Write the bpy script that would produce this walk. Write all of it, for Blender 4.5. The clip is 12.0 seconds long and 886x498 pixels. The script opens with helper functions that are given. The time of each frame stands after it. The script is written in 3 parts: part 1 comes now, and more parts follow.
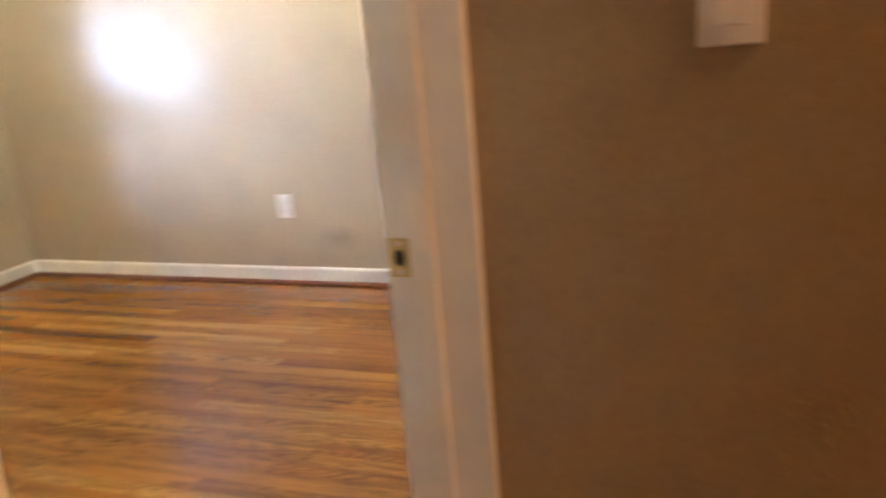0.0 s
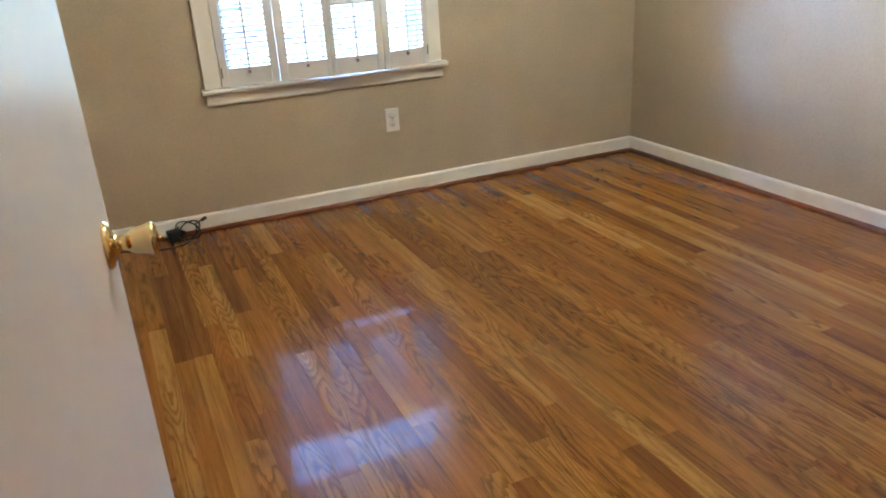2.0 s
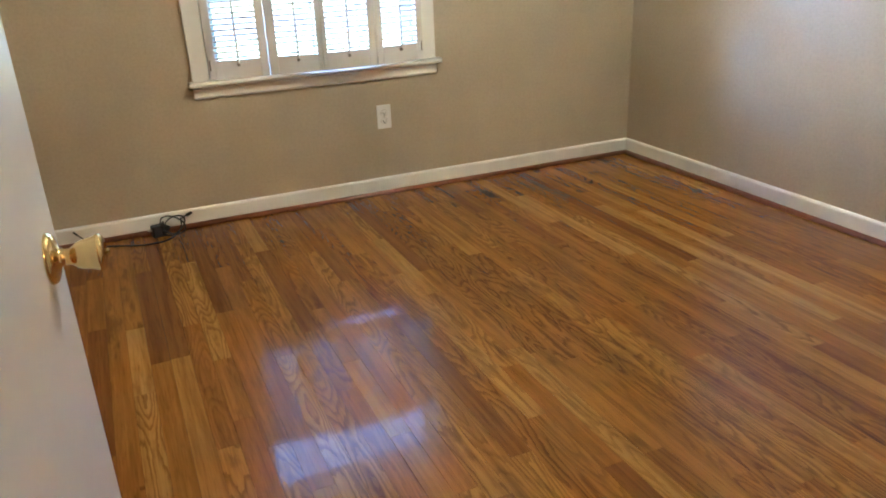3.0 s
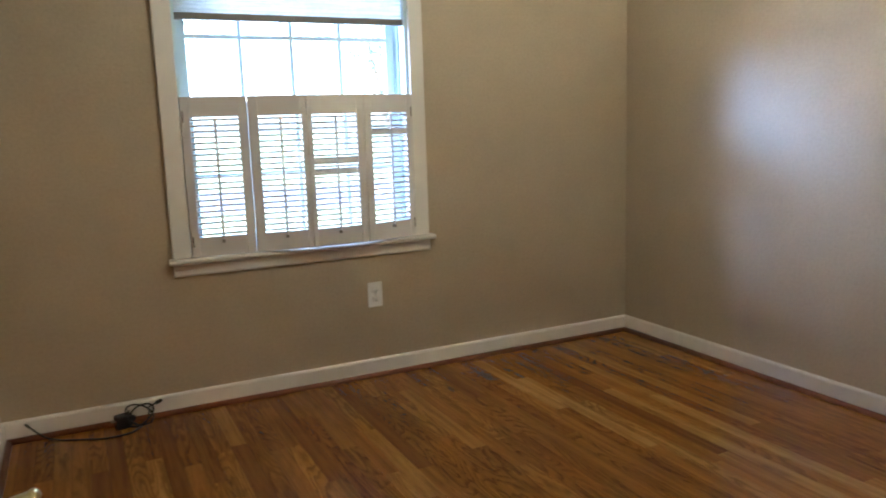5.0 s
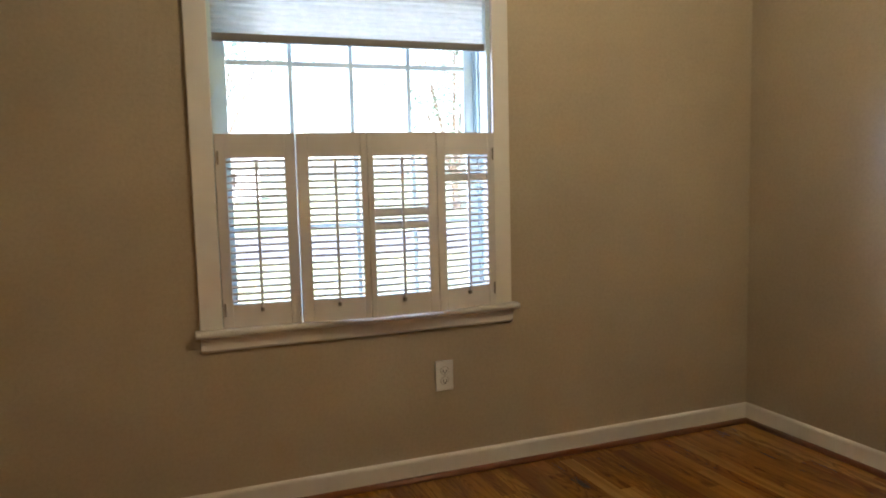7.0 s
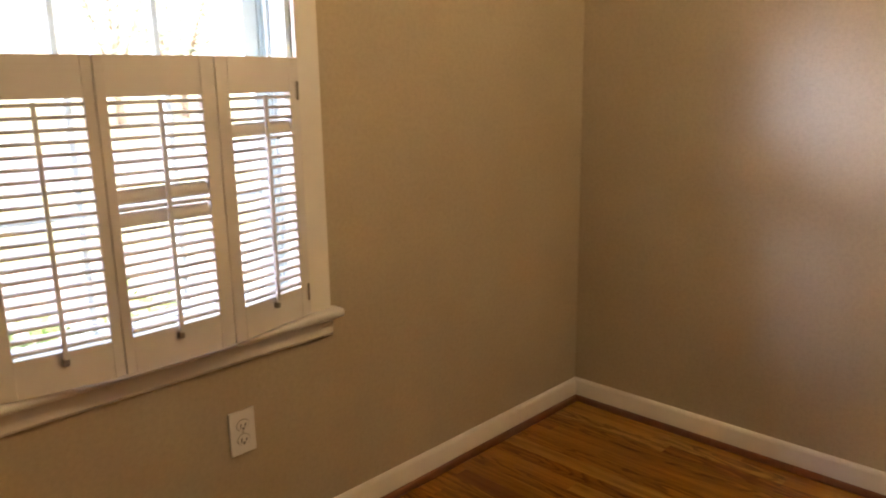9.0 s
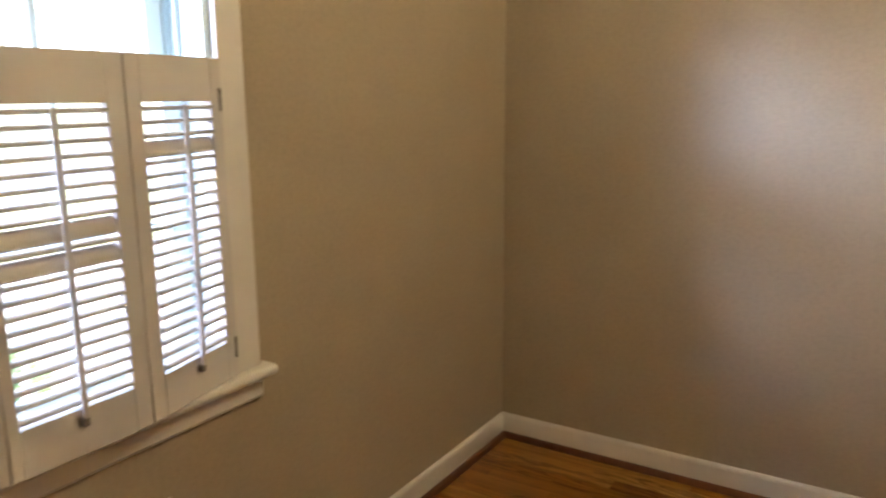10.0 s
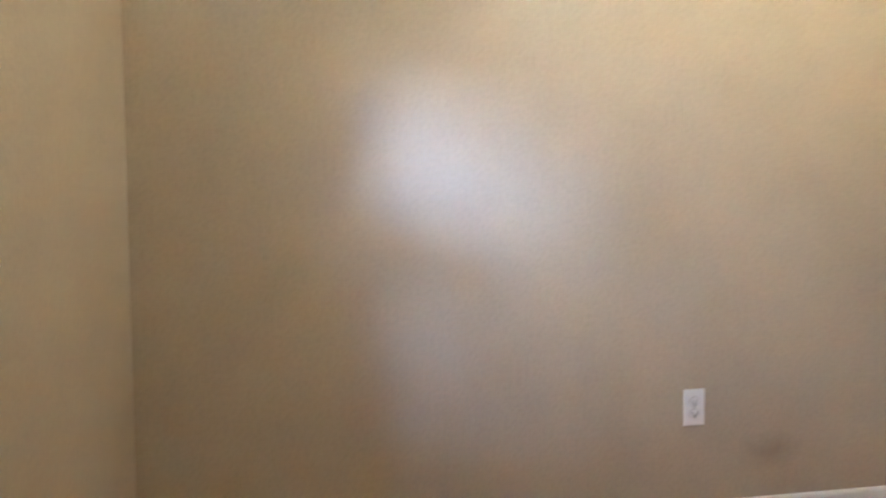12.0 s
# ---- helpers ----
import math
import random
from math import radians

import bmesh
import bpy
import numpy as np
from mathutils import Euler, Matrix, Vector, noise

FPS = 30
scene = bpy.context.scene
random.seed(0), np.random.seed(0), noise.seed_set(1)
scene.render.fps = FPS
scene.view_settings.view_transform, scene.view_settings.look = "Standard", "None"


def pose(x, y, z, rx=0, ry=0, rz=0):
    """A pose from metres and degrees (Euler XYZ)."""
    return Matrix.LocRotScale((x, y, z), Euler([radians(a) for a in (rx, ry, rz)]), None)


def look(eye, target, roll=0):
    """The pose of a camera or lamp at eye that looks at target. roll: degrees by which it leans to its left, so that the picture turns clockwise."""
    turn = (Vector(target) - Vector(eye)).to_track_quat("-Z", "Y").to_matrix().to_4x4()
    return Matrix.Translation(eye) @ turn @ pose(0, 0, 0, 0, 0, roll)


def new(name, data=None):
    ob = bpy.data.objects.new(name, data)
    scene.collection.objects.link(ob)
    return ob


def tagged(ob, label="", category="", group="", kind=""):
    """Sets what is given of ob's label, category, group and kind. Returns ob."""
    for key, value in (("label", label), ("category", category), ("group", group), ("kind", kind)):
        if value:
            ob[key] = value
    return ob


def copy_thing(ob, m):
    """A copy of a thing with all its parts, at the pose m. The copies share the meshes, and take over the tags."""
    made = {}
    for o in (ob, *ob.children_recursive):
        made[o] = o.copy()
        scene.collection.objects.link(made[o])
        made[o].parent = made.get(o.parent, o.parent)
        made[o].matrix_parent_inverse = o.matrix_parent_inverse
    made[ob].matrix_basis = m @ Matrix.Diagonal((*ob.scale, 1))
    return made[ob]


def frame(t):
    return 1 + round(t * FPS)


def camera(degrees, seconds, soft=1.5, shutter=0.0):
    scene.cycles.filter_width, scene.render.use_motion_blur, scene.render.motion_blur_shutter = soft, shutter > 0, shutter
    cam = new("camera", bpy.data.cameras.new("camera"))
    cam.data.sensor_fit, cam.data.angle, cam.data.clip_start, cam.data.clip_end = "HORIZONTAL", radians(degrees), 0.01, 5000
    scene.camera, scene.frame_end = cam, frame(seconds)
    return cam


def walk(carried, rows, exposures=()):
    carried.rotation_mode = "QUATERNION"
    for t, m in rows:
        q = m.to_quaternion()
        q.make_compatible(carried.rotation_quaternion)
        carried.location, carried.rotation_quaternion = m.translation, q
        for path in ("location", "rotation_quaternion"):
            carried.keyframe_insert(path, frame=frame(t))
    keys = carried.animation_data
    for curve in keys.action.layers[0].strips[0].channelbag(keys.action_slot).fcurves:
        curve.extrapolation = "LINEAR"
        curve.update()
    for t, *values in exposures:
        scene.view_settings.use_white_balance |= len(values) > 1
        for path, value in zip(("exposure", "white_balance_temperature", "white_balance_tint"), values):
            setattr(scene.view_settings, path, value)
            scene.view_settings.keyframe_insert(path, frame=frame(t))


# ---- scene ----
cam = camera(61.0, 12.0, 1.8, 0.5)
PATH = [
    (0, (-3.12, -3.635, 1.153), (-1.317, -2.973, 0.596), -4.9),
    (0.2, (-3.108, -3.648, 1.167), (-1.434, -2.706, 0.608), -4.8),
    (0.5, (-3.033, -3.629, 1.153), (-1.595, -2.386, 0.531), -3.7),
    (0.7, (-3.0, -3.615, 1.152), (-1.71, -2.227, 0.488), -4.3),
    (1, (-2.949, -3.593, 1.152), (-1.798, -2.094, 0.496), -5.2),
    (1.5, (-2.851, -3.541, 1.166), (-1.802, -1.977, 0.491), -5.5),
    (2, (-2.766, -3.549, 1.178), (-2.036, -1.841, 0.437), -3.7),
    (2.5, (-2.721, -3.555, 1.182), (-1.98, -1.861, 0.419), -2.6),
    (4.3, (-2.665, -3.271, 1.188), (-1.943, -1.489, 0.638), -3.0),
    (4.5, (-2.651, -3.282, 1.176), (-1.944, -1.471, 0.704), -4.4),
    (5, (-2.694, -3.24, 1.162), (-1.831, -1.464, 0.838), -1.9),
    (5.5, (-2.665, -3.202, 1.229), (-1.745, -1.465, 0.86), -1.3),
    (6, (-2.617, -3.111, 1.162), (-1.666, -1.399, 0.753), -2.4),
    (6.5, (-2.573, -2.89, 1.148), (-1.85, -1.035, 0.964), -1.5),
    (8.5, (-2.331, -1.822, 1.242), (-1.248, -0.185, 0.856), 0.8),
    (9, (-2.376, -1.591, 1.254), (-0.979, -0.229, 0.811), -0.9),
    (9.5, (-2.365, -1.364, 1.249), (-0.901, -0.075, 0.809), -0.8),
    (10, (-2.323, -1.198, 1.238), (-0.661, -0.160, 0.834), -0.4),
    (10.5, (-2.366, -1.003, 1.225), (-0.530, -0.335, 0.824), 0.4),
    (11, (-2.275, -0.796, 1.187), (-0.343, -0.565, 0.725), 1.1),
    (11.3, (-2.205, -0.667, 1.174), (-0.262, -0.64, 0.704), 1.8),
    (11.5, (-2.193, -0.618, 1.184), (-0.239, -0.666, 0.762), 1.2),
    (12, (-2.198, -0.48, 1.023), (-0.233, -0.84, 0.928), -0.6),
]
EXPOSURES = [
    (0.0, 5.3, 5400, 14),
    (0.6, 5.0, 5150, 11),
    (1.0, 4.9, 4850, 10),
    (1.5, 4.9, 4650, 11),
    (2.5, 4.85, 5050, 9),
    (4.5, 4.35, 4950, 12),
    (5.0, 3.95, 5200, 13),
    (5.5, 4.05, 5300, 16),
    (6.5, 3.72, 5500, 15),
    (8.5, 3.2, 8900, 32),
    (9.0, 3.75, 8000, 27),
    (9.5, 3.75, 7100, 22),
    (10.5, 3.9, 6200, 17),
    (11.0, 4.0, 5500, 16),
    (11.5, 4.6, 5300, 17),
    (12.0, 4.5, 5300, 17),
]
walk(cam, [(t, look(e, g, r)) for t, e, g, r in PATH], EXPOSURES)

# ---------------- daylight ----------------
SKY = 0.15
world = bpy.data.worlds.new("world")
scene.world = world
world.use_nodes = True
sky = world.node_tree.nodes.new("ShaderNodeTexSky")
sky.sky_type = "NISHITA"
sky.sun_disc = False
sky.sun_elevation = radians(48)
sky.sun_rotation = radians(200)
sky.dust_density = 3.0
world.node_tree.nodes["Background"].inputs["Strength"].default_value = SKY
world.node_tree.links.new(sky.outputs[0], world.node_tree.nodes["Background"].inputs["Color"])
sun_data = bpy.data.lights.new("sun", "SUN")
sun_data.energy, sun_data.angle, sun_data.color = 2.0, radians(0.5), (1.0, 0.95, 0.88)
sun = new("sun", sun_data)
sun.matrix_world = look((0, 0, 30), (0 + 8, 0 + 22, 30 - 26))
ROOM_GLOW = 10.5     # unseen bedroom lamp ring
HALL_GLOW = 4.8      # hall lamp bowl
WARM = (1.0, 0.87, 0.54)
# added low area lamp, west-north-west, that throws the cool patch on the east wall
patch_lamp_data = bpy.data.lights.new("wall_patch_lamp", "AREA")
patch_lamp_data.shape, patch_lamp_data.size, patch_lamp_data.energy, patch_lamp_data.color = "DISK", 1.0, 45.0, (0.46, 0.64, 1.0)
patch_lamp = new("wall_patch_lamp", patch_lamp_data)
patch_lamp.matrix_world = look((-6.95, 3.03, 2.52), (-1.77, 0.1, 1.46))
# added wide area lamp in the north-west, fills the east wall in place of sky
wide_data = bpy.data.lights.new("east_wall_fill", "AREA")
wide_data.shape, wide_data.size, wide_data.energy, wide_data.color = "DISK", 6.0, 180.0, (0.86, 0.89, 1.0)
wide = new("east_wall_fill", wide_data)
wide.matrix_world = look((-8.6, 5.4, 3.6), (-1.77, 0.1, 1.46))

# ---------------- materials ----------------


def mat_new(name):
    m = bpy.data.materials.new(name)
    m.use_nodes = True
    nt = m.node_tree
    return m, nt, nt.nodes["Principled BSDF"]


def node(nt, kind, **kw):
    n = nt.nodes.new(kind)
    for k, v in kw.items():
        if k == "op":
            n.operation = v
        elif k == "mode":
            n.blend_type = v
    return n


def link(nt, a, b):
    nt.links.new(a, b)


def noise_tex(nt, scale, detail=4.0, rough=0.55, vec=None):
    n = nt.nodes.new("ShaderNodeTexNoise")
    n.inputs["Scale"].default_value = scale
    n.inputs["Detail"].default_value = detail
    n.inputs["Roughness"].default_value = rough
    if vec is not None:
        link(nt, vec, n.inputs["Vector"])
    return n


def position(nt):
    return nt.nodes.new("ShaderNodeNewGeometry").outputs["Position"]


def scaled(nt, vec, s):
    n = nt.nodes.new("ShaderNodeVectorMath")
    n.operation = "MULTIPLY"
    link(nt, vec, n.inputs[0])
    n.inputs[1].default_value = s
    return n.outputs[0]


def ramp(nt, fac, stops):
    r = nt.nodes.new("ShaderNodeValToRGB")
    el = r.color_ramp.elements
    while len(el) < len(stops):
        el.new(0.5)
    for e, (p, c) in zip(el, stops):
        e.position, e.color = p, (*c, 1.0)
    link(nt, fac, r.inputs[0])
    return r.outputs[0]


def mix_colour(nt, fac, a, b, mode="MIX"):
    n = nt.nodes.new("ShaderNodeMix")
    n.data_type, n.blend_type = "RGBA", mode
    for val, sock in ((fac, n.inputs[0]), (a, n.inputs[6]), (b, n.inputs[7])):
        if isinstance(val, (int, float)):
            sock.default_value = val
        elif isinstance(val, tuple):
            sock.default_value = (*val, 1.0)
        else:
            link(nt, val, sock)
    return n.outputs[2]


def maths(nt, op, a, b=0.0, c=0.0, clamp=False):
    n = nt.nodes.new("ShaderNodeMath")
    n.operation, n.use_clamp = op, clamp
    for val, sock in zip((a, b, c), n.inputs):
        if isinstance(val, (int, float)):
            sock.default_value = val
        else:
            link(nt, val, sock)
    return n.outputs[0]


def bump(nt, bsdf, height, strength, distance):
    b = nt.nodes.new("ShaderNodeBump")
    b.inputs["Strength"].default_value = strength
    b.inputs["Distance"].default_value = distance
    link(nt, height, b.inputs["Height"])
    link(nt, b.outputs[0], bsdf.inputs["Normal"])


def paint(name, colour, rough, vary=0.06, peel=0.0, smudge=None, scale=3.0):
    """Rolled wall paint or enamel: faint mottling, fine roller stipple, optional scuff at a place."""
    m, nt, b = mat_new(name)
    pos = position(nt)
    big = noise_tex(nt, scale, 3.0, 0.6, pos)
    fine = noise_tex(nt, 220.0, 3.0, 0.6, pos)
    dark = tuple(c * (1 - vary) for c in colour)
    light = tuple(min(1.0, c * (1 + vary)) for c in colour)
    col = ramp(nt, big.outputs[0], [(0.3, dark), (0.7, light)])
    if peel > 0.3:
        nap = noise_tex(nt, 75.0, 4.0, 0.75, pos)
        col = mix_colour(nt, maths(nt, "MULTIPLY", maths(nt, "SUBTRACT", nap.outputs[0], 0.42, clamp=True), 1.5, clamp=True), col, mix_colour(nt, 1.0, col, (0.74, 0.72, 0.70), "MULTIPLY"))
    if smudge:
        d = nt.nodes.new("ShaderNodeVectorMath")
        d.operation = "DISTANCE"
        wob = nt.nodes.new("ShaderNodeVectorMath")
        wob.operation = "MULTIPLY_ADD"
        link(nt, noise_tex(nt, 14.0, 3.0, 0.6, pos).outputs["Color"], wob.inputs[0])
        wob.inputs[1].default_value = (0.0, 0.09, 0.09)
        link(nt, scaled(nt, pos, (1.0, 0.75, 1.15)), wob.inputs[2])
        link(nt, wob.outputs[0], d.inputs[0])
        d.inputs[1].default_value = (smudge[0], smudge[1] * 0.75 + 0.045, smudge[2] * 1.15 + 0.045)
        near = maths(nt, "SUBTRACT", 1.0, maths(nt, "MULTIPLY", d.outputs["Value"], 11.0), clamp=True)
        col = mix_colour(nt, maths(nt, "MULTIPLY", near, 0.36), col, (0.10, 0.09, 0.075))
    link(nt, col, b.inputs["Base Color"])
    r = nt.nodes.new("ShaderNodeMapRange")
    link(nt, noise_tex(nt, 9.0, 4.0, 0.6, pos).outputs[0], r.inputs[0])
    r.inputs[3].default_value, r.inputs[4].default_value = rough - 0.04, rough + 0.05
    link(nt, r.outputs[0], b.inputs["Roughness"])
    if peel:
        mixh = maths(nt, "ADD", fine.outputs[0], maths(nt, "MULTIPLY", noise_tex(nt, 60.0, 2.0, 0.5, pos).outputs[0], 1.6))
        bump(nt, b, mixh, peel, 0.0012)
    return m


def plain(name, colour, rough=0.5, metal=0.0, vary=0.08, scale=25.0):
    m, nt, b = mat_new(name)
    pos = position(nt)
    n = noise_tex(nt, scale, 4.0, 0.6, pos)
    link(nt, ramp(nt, n.outputs[0], [(0.3, tuple(c * (1 - vary) for c in colour)), (0.7, tuple(min(1, c * (1 + vary)) for c in colour))]), b.inputs["Base Color"])
    b.inputs["Metallic"].default_value = metal
    b.inputs["Roughness"].default_value = rough
    return m


def oak(name, tones, rough=0.2, grain_axis=1, per_piece=True):
    """Varnished oak strip: a tone for each board, straight pores and broad cathedral figure along it."""
    m, nt, b = mat_new(name)
    pos = position(nt)
    if per_piece:
        rnd = nt.nodes.new("ShaderNodeObjectInfo").outputs["Random"]
    else:
        rnd = nt.nodes.new("ShaderNodeNewGeometry").outputs["Random Per Island"]
    off = nt.nodes.new("ShaderNodeCombineXYZ")
    link(nt, maths(nt, "MULTIPLY", rnd, 37.0), off.inputs[0])
    link(nt, maths(nt, "MULTIPLY", rnd, 91.0), off.inputs[1])
    link(nt, maths(nt, "MULTIPLY", rnd, 13.0), off.inputs[2])
    add = nt.nodes.new("ShaderNodeVectorMath")
    link(nt, pos, add.inputs[0])
    link(nt, off.outputs[0], add.inputs[1])
    p = add.outputs[0]

    def along(across, length):
        v = [across, across, across]
        v[grain_axis] = length
        return scaled(nt, p, tuple(v))

    def key(k, lo, hi):
        f = maths(nt, "FRACT", maths(nt, "MULTIPLY", rnd, k))
        return maths(nt, "ADD", maths(nt, "MULTIPLY", f, hi - lo), lo)

    def darker(fac, c, by):
        return mix_colour(nt, fac, c, mix_colour(nt, 1.0, c, by, "MULTIPLY"))

    def step(v, lo, hi):
        r = nt.nodes.new("ShaderNodeMapRange")
        r.interpolation_type = "SMOOTHSTEP"
        link(nt, v, r.inputs[0])
        r.inputs[1].default_value, r.inputs[2].default_value = lo, hi
        return r.outputs[0]

    pores = noise_tex(nt, 1.0, 3.0, 0.7, along(260.0, 9.0))
    streak = noise_tex(nt, 1.0, 4.0, 0.6, along(48.0, 1.8))
    fig = noise_tex(nt, 1.0, 1.0, 0.4, along(12.0, 1.5))
    wobble = noise_tex(nt, 1.0, 3.0, 0.6, along(60.0, 12.0))
    # growth rings cut at a slant: narrow dark latewood lines that close in pointed arches
    phase = maths(nt, "ADD", maths(nt, "MULTIPLY", fig.outputs[0], 17.0), maths(nt, "MULTIPLY", wobble.outputs[0], 1.3))
    saw = maths(nt, "FRACT", phase)
    late = maths(nt, "MULTIPLY", step(saw, 0.35, 0.86), maths(nt, "SUBTRACT", 1.0, step(saw, 0.90, 1.0)))
    figured = step(key(7.31, 0.0, 1.0), 0.35, 0.75)
    base = ramp(nt, rnd, tones)
    col = darker(maths(nt, "MULTIPLY", maths(nt, "SUBTRACT", streak.outputs[0], 0.40, clamp=True), 2.6, clamp=True), base, (0.52, 0.45, 0.38))
    col = darker(maths(nt, "MULTIPLY", late, maths(nt, "ADD", maths(nt, "MULTIPLY", figured, 0.62), 0.06)), col, (0.42, 0.34, 0.26))
    col = darker(maths(nt, "MULTIPLY", maths(nt, "SUBTRACT", pores.outputs[0], 0.52, clamp=True), 3.0, clamp=True), col, (0.52, 0.45, 0.38))
    # mineral stain in some boards, handling wear over all of them
    stain = noise_tex(nt, 1.0, 3.0, 0.6, along(19.0, 3.4))
    col = darker(maths(nt, "MULTIPLY", step(stain.outputs[0], 0.56, 0.70), key(3.77, 0.0, 0.8)), col, (0.40, 0.33, 0.27))
    blot = noise_tex(nt, 2.3, 3.0, 0.6, pos)
    col = darker(maths(nt, "MULTIPLY", maths(nt, "SUBTRACT", blot.outputs[0], 0.48, clamp=True), 1.4, clamp=True), col, (0.72, 0.66, 0.6))
    link(nt, col, b.inputs["Base Color"])
    r = nt.nodes.new("ShaderNodeMapRange")
    link(nt, noise_tex(nt, 6.0, 4.0, 0.65, pos).outputs[0], r.inputs[0])
    r.inputs[3].default_value, r.inputs[4].default_value = rough - 0.05, rough + 0.08
    link(nt, r.outputs[0], b.inputs["Roughness"])
    h = maths(nt, "ADD", maths(nt, "MULTIPLY", late, 0.10), maths(nt, "MULTIPLY", noise_tex(nt, 15.0, 2.0, 0.5, pos).outputs[0], 1.5))
    bump(nt, b, h, 0.045, 0.0012)
    b.inputs["Specular IOR Level"].default_value = 0.1
    b.inputs["Coat Weight"].default_value = 0.5
    b.inputs["Coat Roughness"].default_value = 0.075
    b.inputs["Coat IOR"].default_value = 1.5
    return m


WALL_TAN = (0.475, 0.398, 0.287)
wall_paint = paint("tan_wall_paint", WALL_TAN, 0.44, 0.05, 0.5)
# bedroom tan darkened and browned; the hall's dim warm light is in the colour
hall_paint_dimmed = paint("tan_hall_paint_dimmed", (0.385, 0.292, 0.162), 0.42, 0.05, 0.6)
wall_paint_scuffed = paint("tan_wall_paint_scuffed", WALL_TAN, 0.44, 0.05, 0.5, smudge=(0.0, -1.97, 0.235))
ceiling_paint = paint("ceiling_paint", (0.74, 0.72, 0.68), 0.7, 0.03, 0.25)
trim_white = paint("trim_enamel", (0.80, 0.775, 0.735), 0.32, 0.03, 0.08, scale=8.0)
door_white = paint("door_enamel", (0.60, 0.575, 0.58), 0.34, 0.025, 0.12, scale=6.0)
shutter_white = paint("shutter_enamel", (0.72, 0.69, 0.68), 0.36, 0.03, 0.05, scale=10.0)
# white vinyl with the cyan daylight spill mixed into its base colour
vinyl_spill = paint("sash_vinyl_spill", (0.70, 0.84, 0.86), 0.35, 0.02, 0.0)
plate_white = plain("plate_plastic", (0.82, 0.81, 0.80), 0.3, 0.0, 0.02)
seam_grey = plain("plate_seam", (0.30, 0.27, 0.24), 0.6)
slot_dark = plain("slot_dark", (0.018, 0.015, 0.013), 0.6)
black_plastic = plain("black_plastic", (0.008, 0.008, 0.009), 0.5)
brass = plain("polished_brass", (0.78, 0.60, 0.27), 0.09, 1.0, 0.06, 60.0)
brass_dull = plain("worn_brass", (0.50, 0.38, 0.17), 0.34, 1.0, 0.14, 90.0)
steel = plain("hinge_steel", (0.55, 0.53, 0.50), 0.35, 1.0, 0.1)
rail_taupe = plain("rail_taupe", (0.24, 0.215, 0.19), 0.55, 0.0, 0.05)
FLOOR_TONES = [(0.0, (0.207, 0.072, 0.0112)),
               (0.07, (0.245, 0.090, 0.0134)),
               (0.15, (0.326, 0.134, 0.0181)),
               (0.36, (0.307, 0.116, 0.0153)),
               (0.52, (0.374, 0.165, 0.0239)),
               (0.66, (0.288, 0.100, 0.0134)),
               (0.78, (0.355, 0.155, 0.0220)),
               (0.90, (0.403, 0.192, 0.0325)),
               (1.0, (0.451, 0.225, 0.0430))]
floor_oak = oak("varnished_oak_strip", FLOOR_TONES, 0.22)
shoe_oak_y = plain("stained_shoe_wood", (0.20, 0.066, 0.021), 0.3, 0.0, 0.22, 9.0)
shoe_oak_x = shoe_oak_y
joint_dark = plain("joint_dark", (0.045, 0.02, 0.01), 0.7)


def make_glass():
    m = bpy.data.materials.new("window_glass")
    m.use_nodes = True
    nt = m.node_tree
    nt.nodes.remove(nt.nodes["Principled BSDF"])
    out = nt.nodes["Material Output"]
    tr = nt.nodes.new("ShaderNodeBsdfTransparent")
    tr.inputs[0].default_value = (0.94, 0.97, 0.98, 1)
    gl = nt.nodes.new("ShaderNodeBsdfGlossy")
    gl.inputs["Roughness"].default_value = 0.02
    fr = nt.nodes.new("ShaderNodeFresnel")
    mx = nt.nodes.new("ShaderNodeMixShader")
    link(nt, fr.outputs[0], mx.inputs[0])
    link(nt, tr.outputs[0], mx.inputs[1])
    link(nt, gl.outputs[0], mx.inputs[2])
    link(nt, mx.outputs[0], out.inputs[0])
    return m


def make_shade_cloth():
    m = bpy.data.materials.new("cellular_shade_cloth")
    m.use_nodes = True
    nt = m.node_tree
    nt.nodes.remove(nt.nodes["Principled BSDF"])
    out = nt.nodes["Material Output"]
    pos = position(nt)
    col = ramp(nt, noise_tex(nt, 40.0, 3.0, 0.6, pos).outputs[0], [(0.3, (0.76, 0.77, 0.74)), (0.7, (0.84, 0.84, 0.81))])
    df = nt.nodes.new("ShaderNodeBsdfDiffuse")
    tl = nt.nodes.new("ShaderNodeBsdfTranslucent")
    mx = nt.nodes.new("ShaderNodeMixShader")
    mx.inputs[0].default_value = 0.7
    link(nt, col, df.inputs[0])
    link(nt, col, tl.inputs[0])
    link(nt, df.outputs[0], mx.inputs[1])
    link(nt, tl.outputs[0], mx.inputs[2])
    link(nt, mx.outputs[0], out.inputs[0])
    return m


def glow(name, colour, strength):
    m, nt, b = mat_new(name)
    b.inputs["Base Color"].default_value = (0.85, 0.83, 0.78, 1)
    b.inputs["Emission Color"].default_value = (*colour, 1)
    b.inputs["Emission Strength"].default_value = strength
    return m


window_glass = make_glass()
shade_cloth = make_shade_cloth()
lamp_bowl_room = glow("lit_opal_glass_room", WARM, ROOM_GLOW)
lamp_bowl_hall = glow("lit_opal_glass_hall", (1.0, 0.49, 0.165), HALL_GLOW)

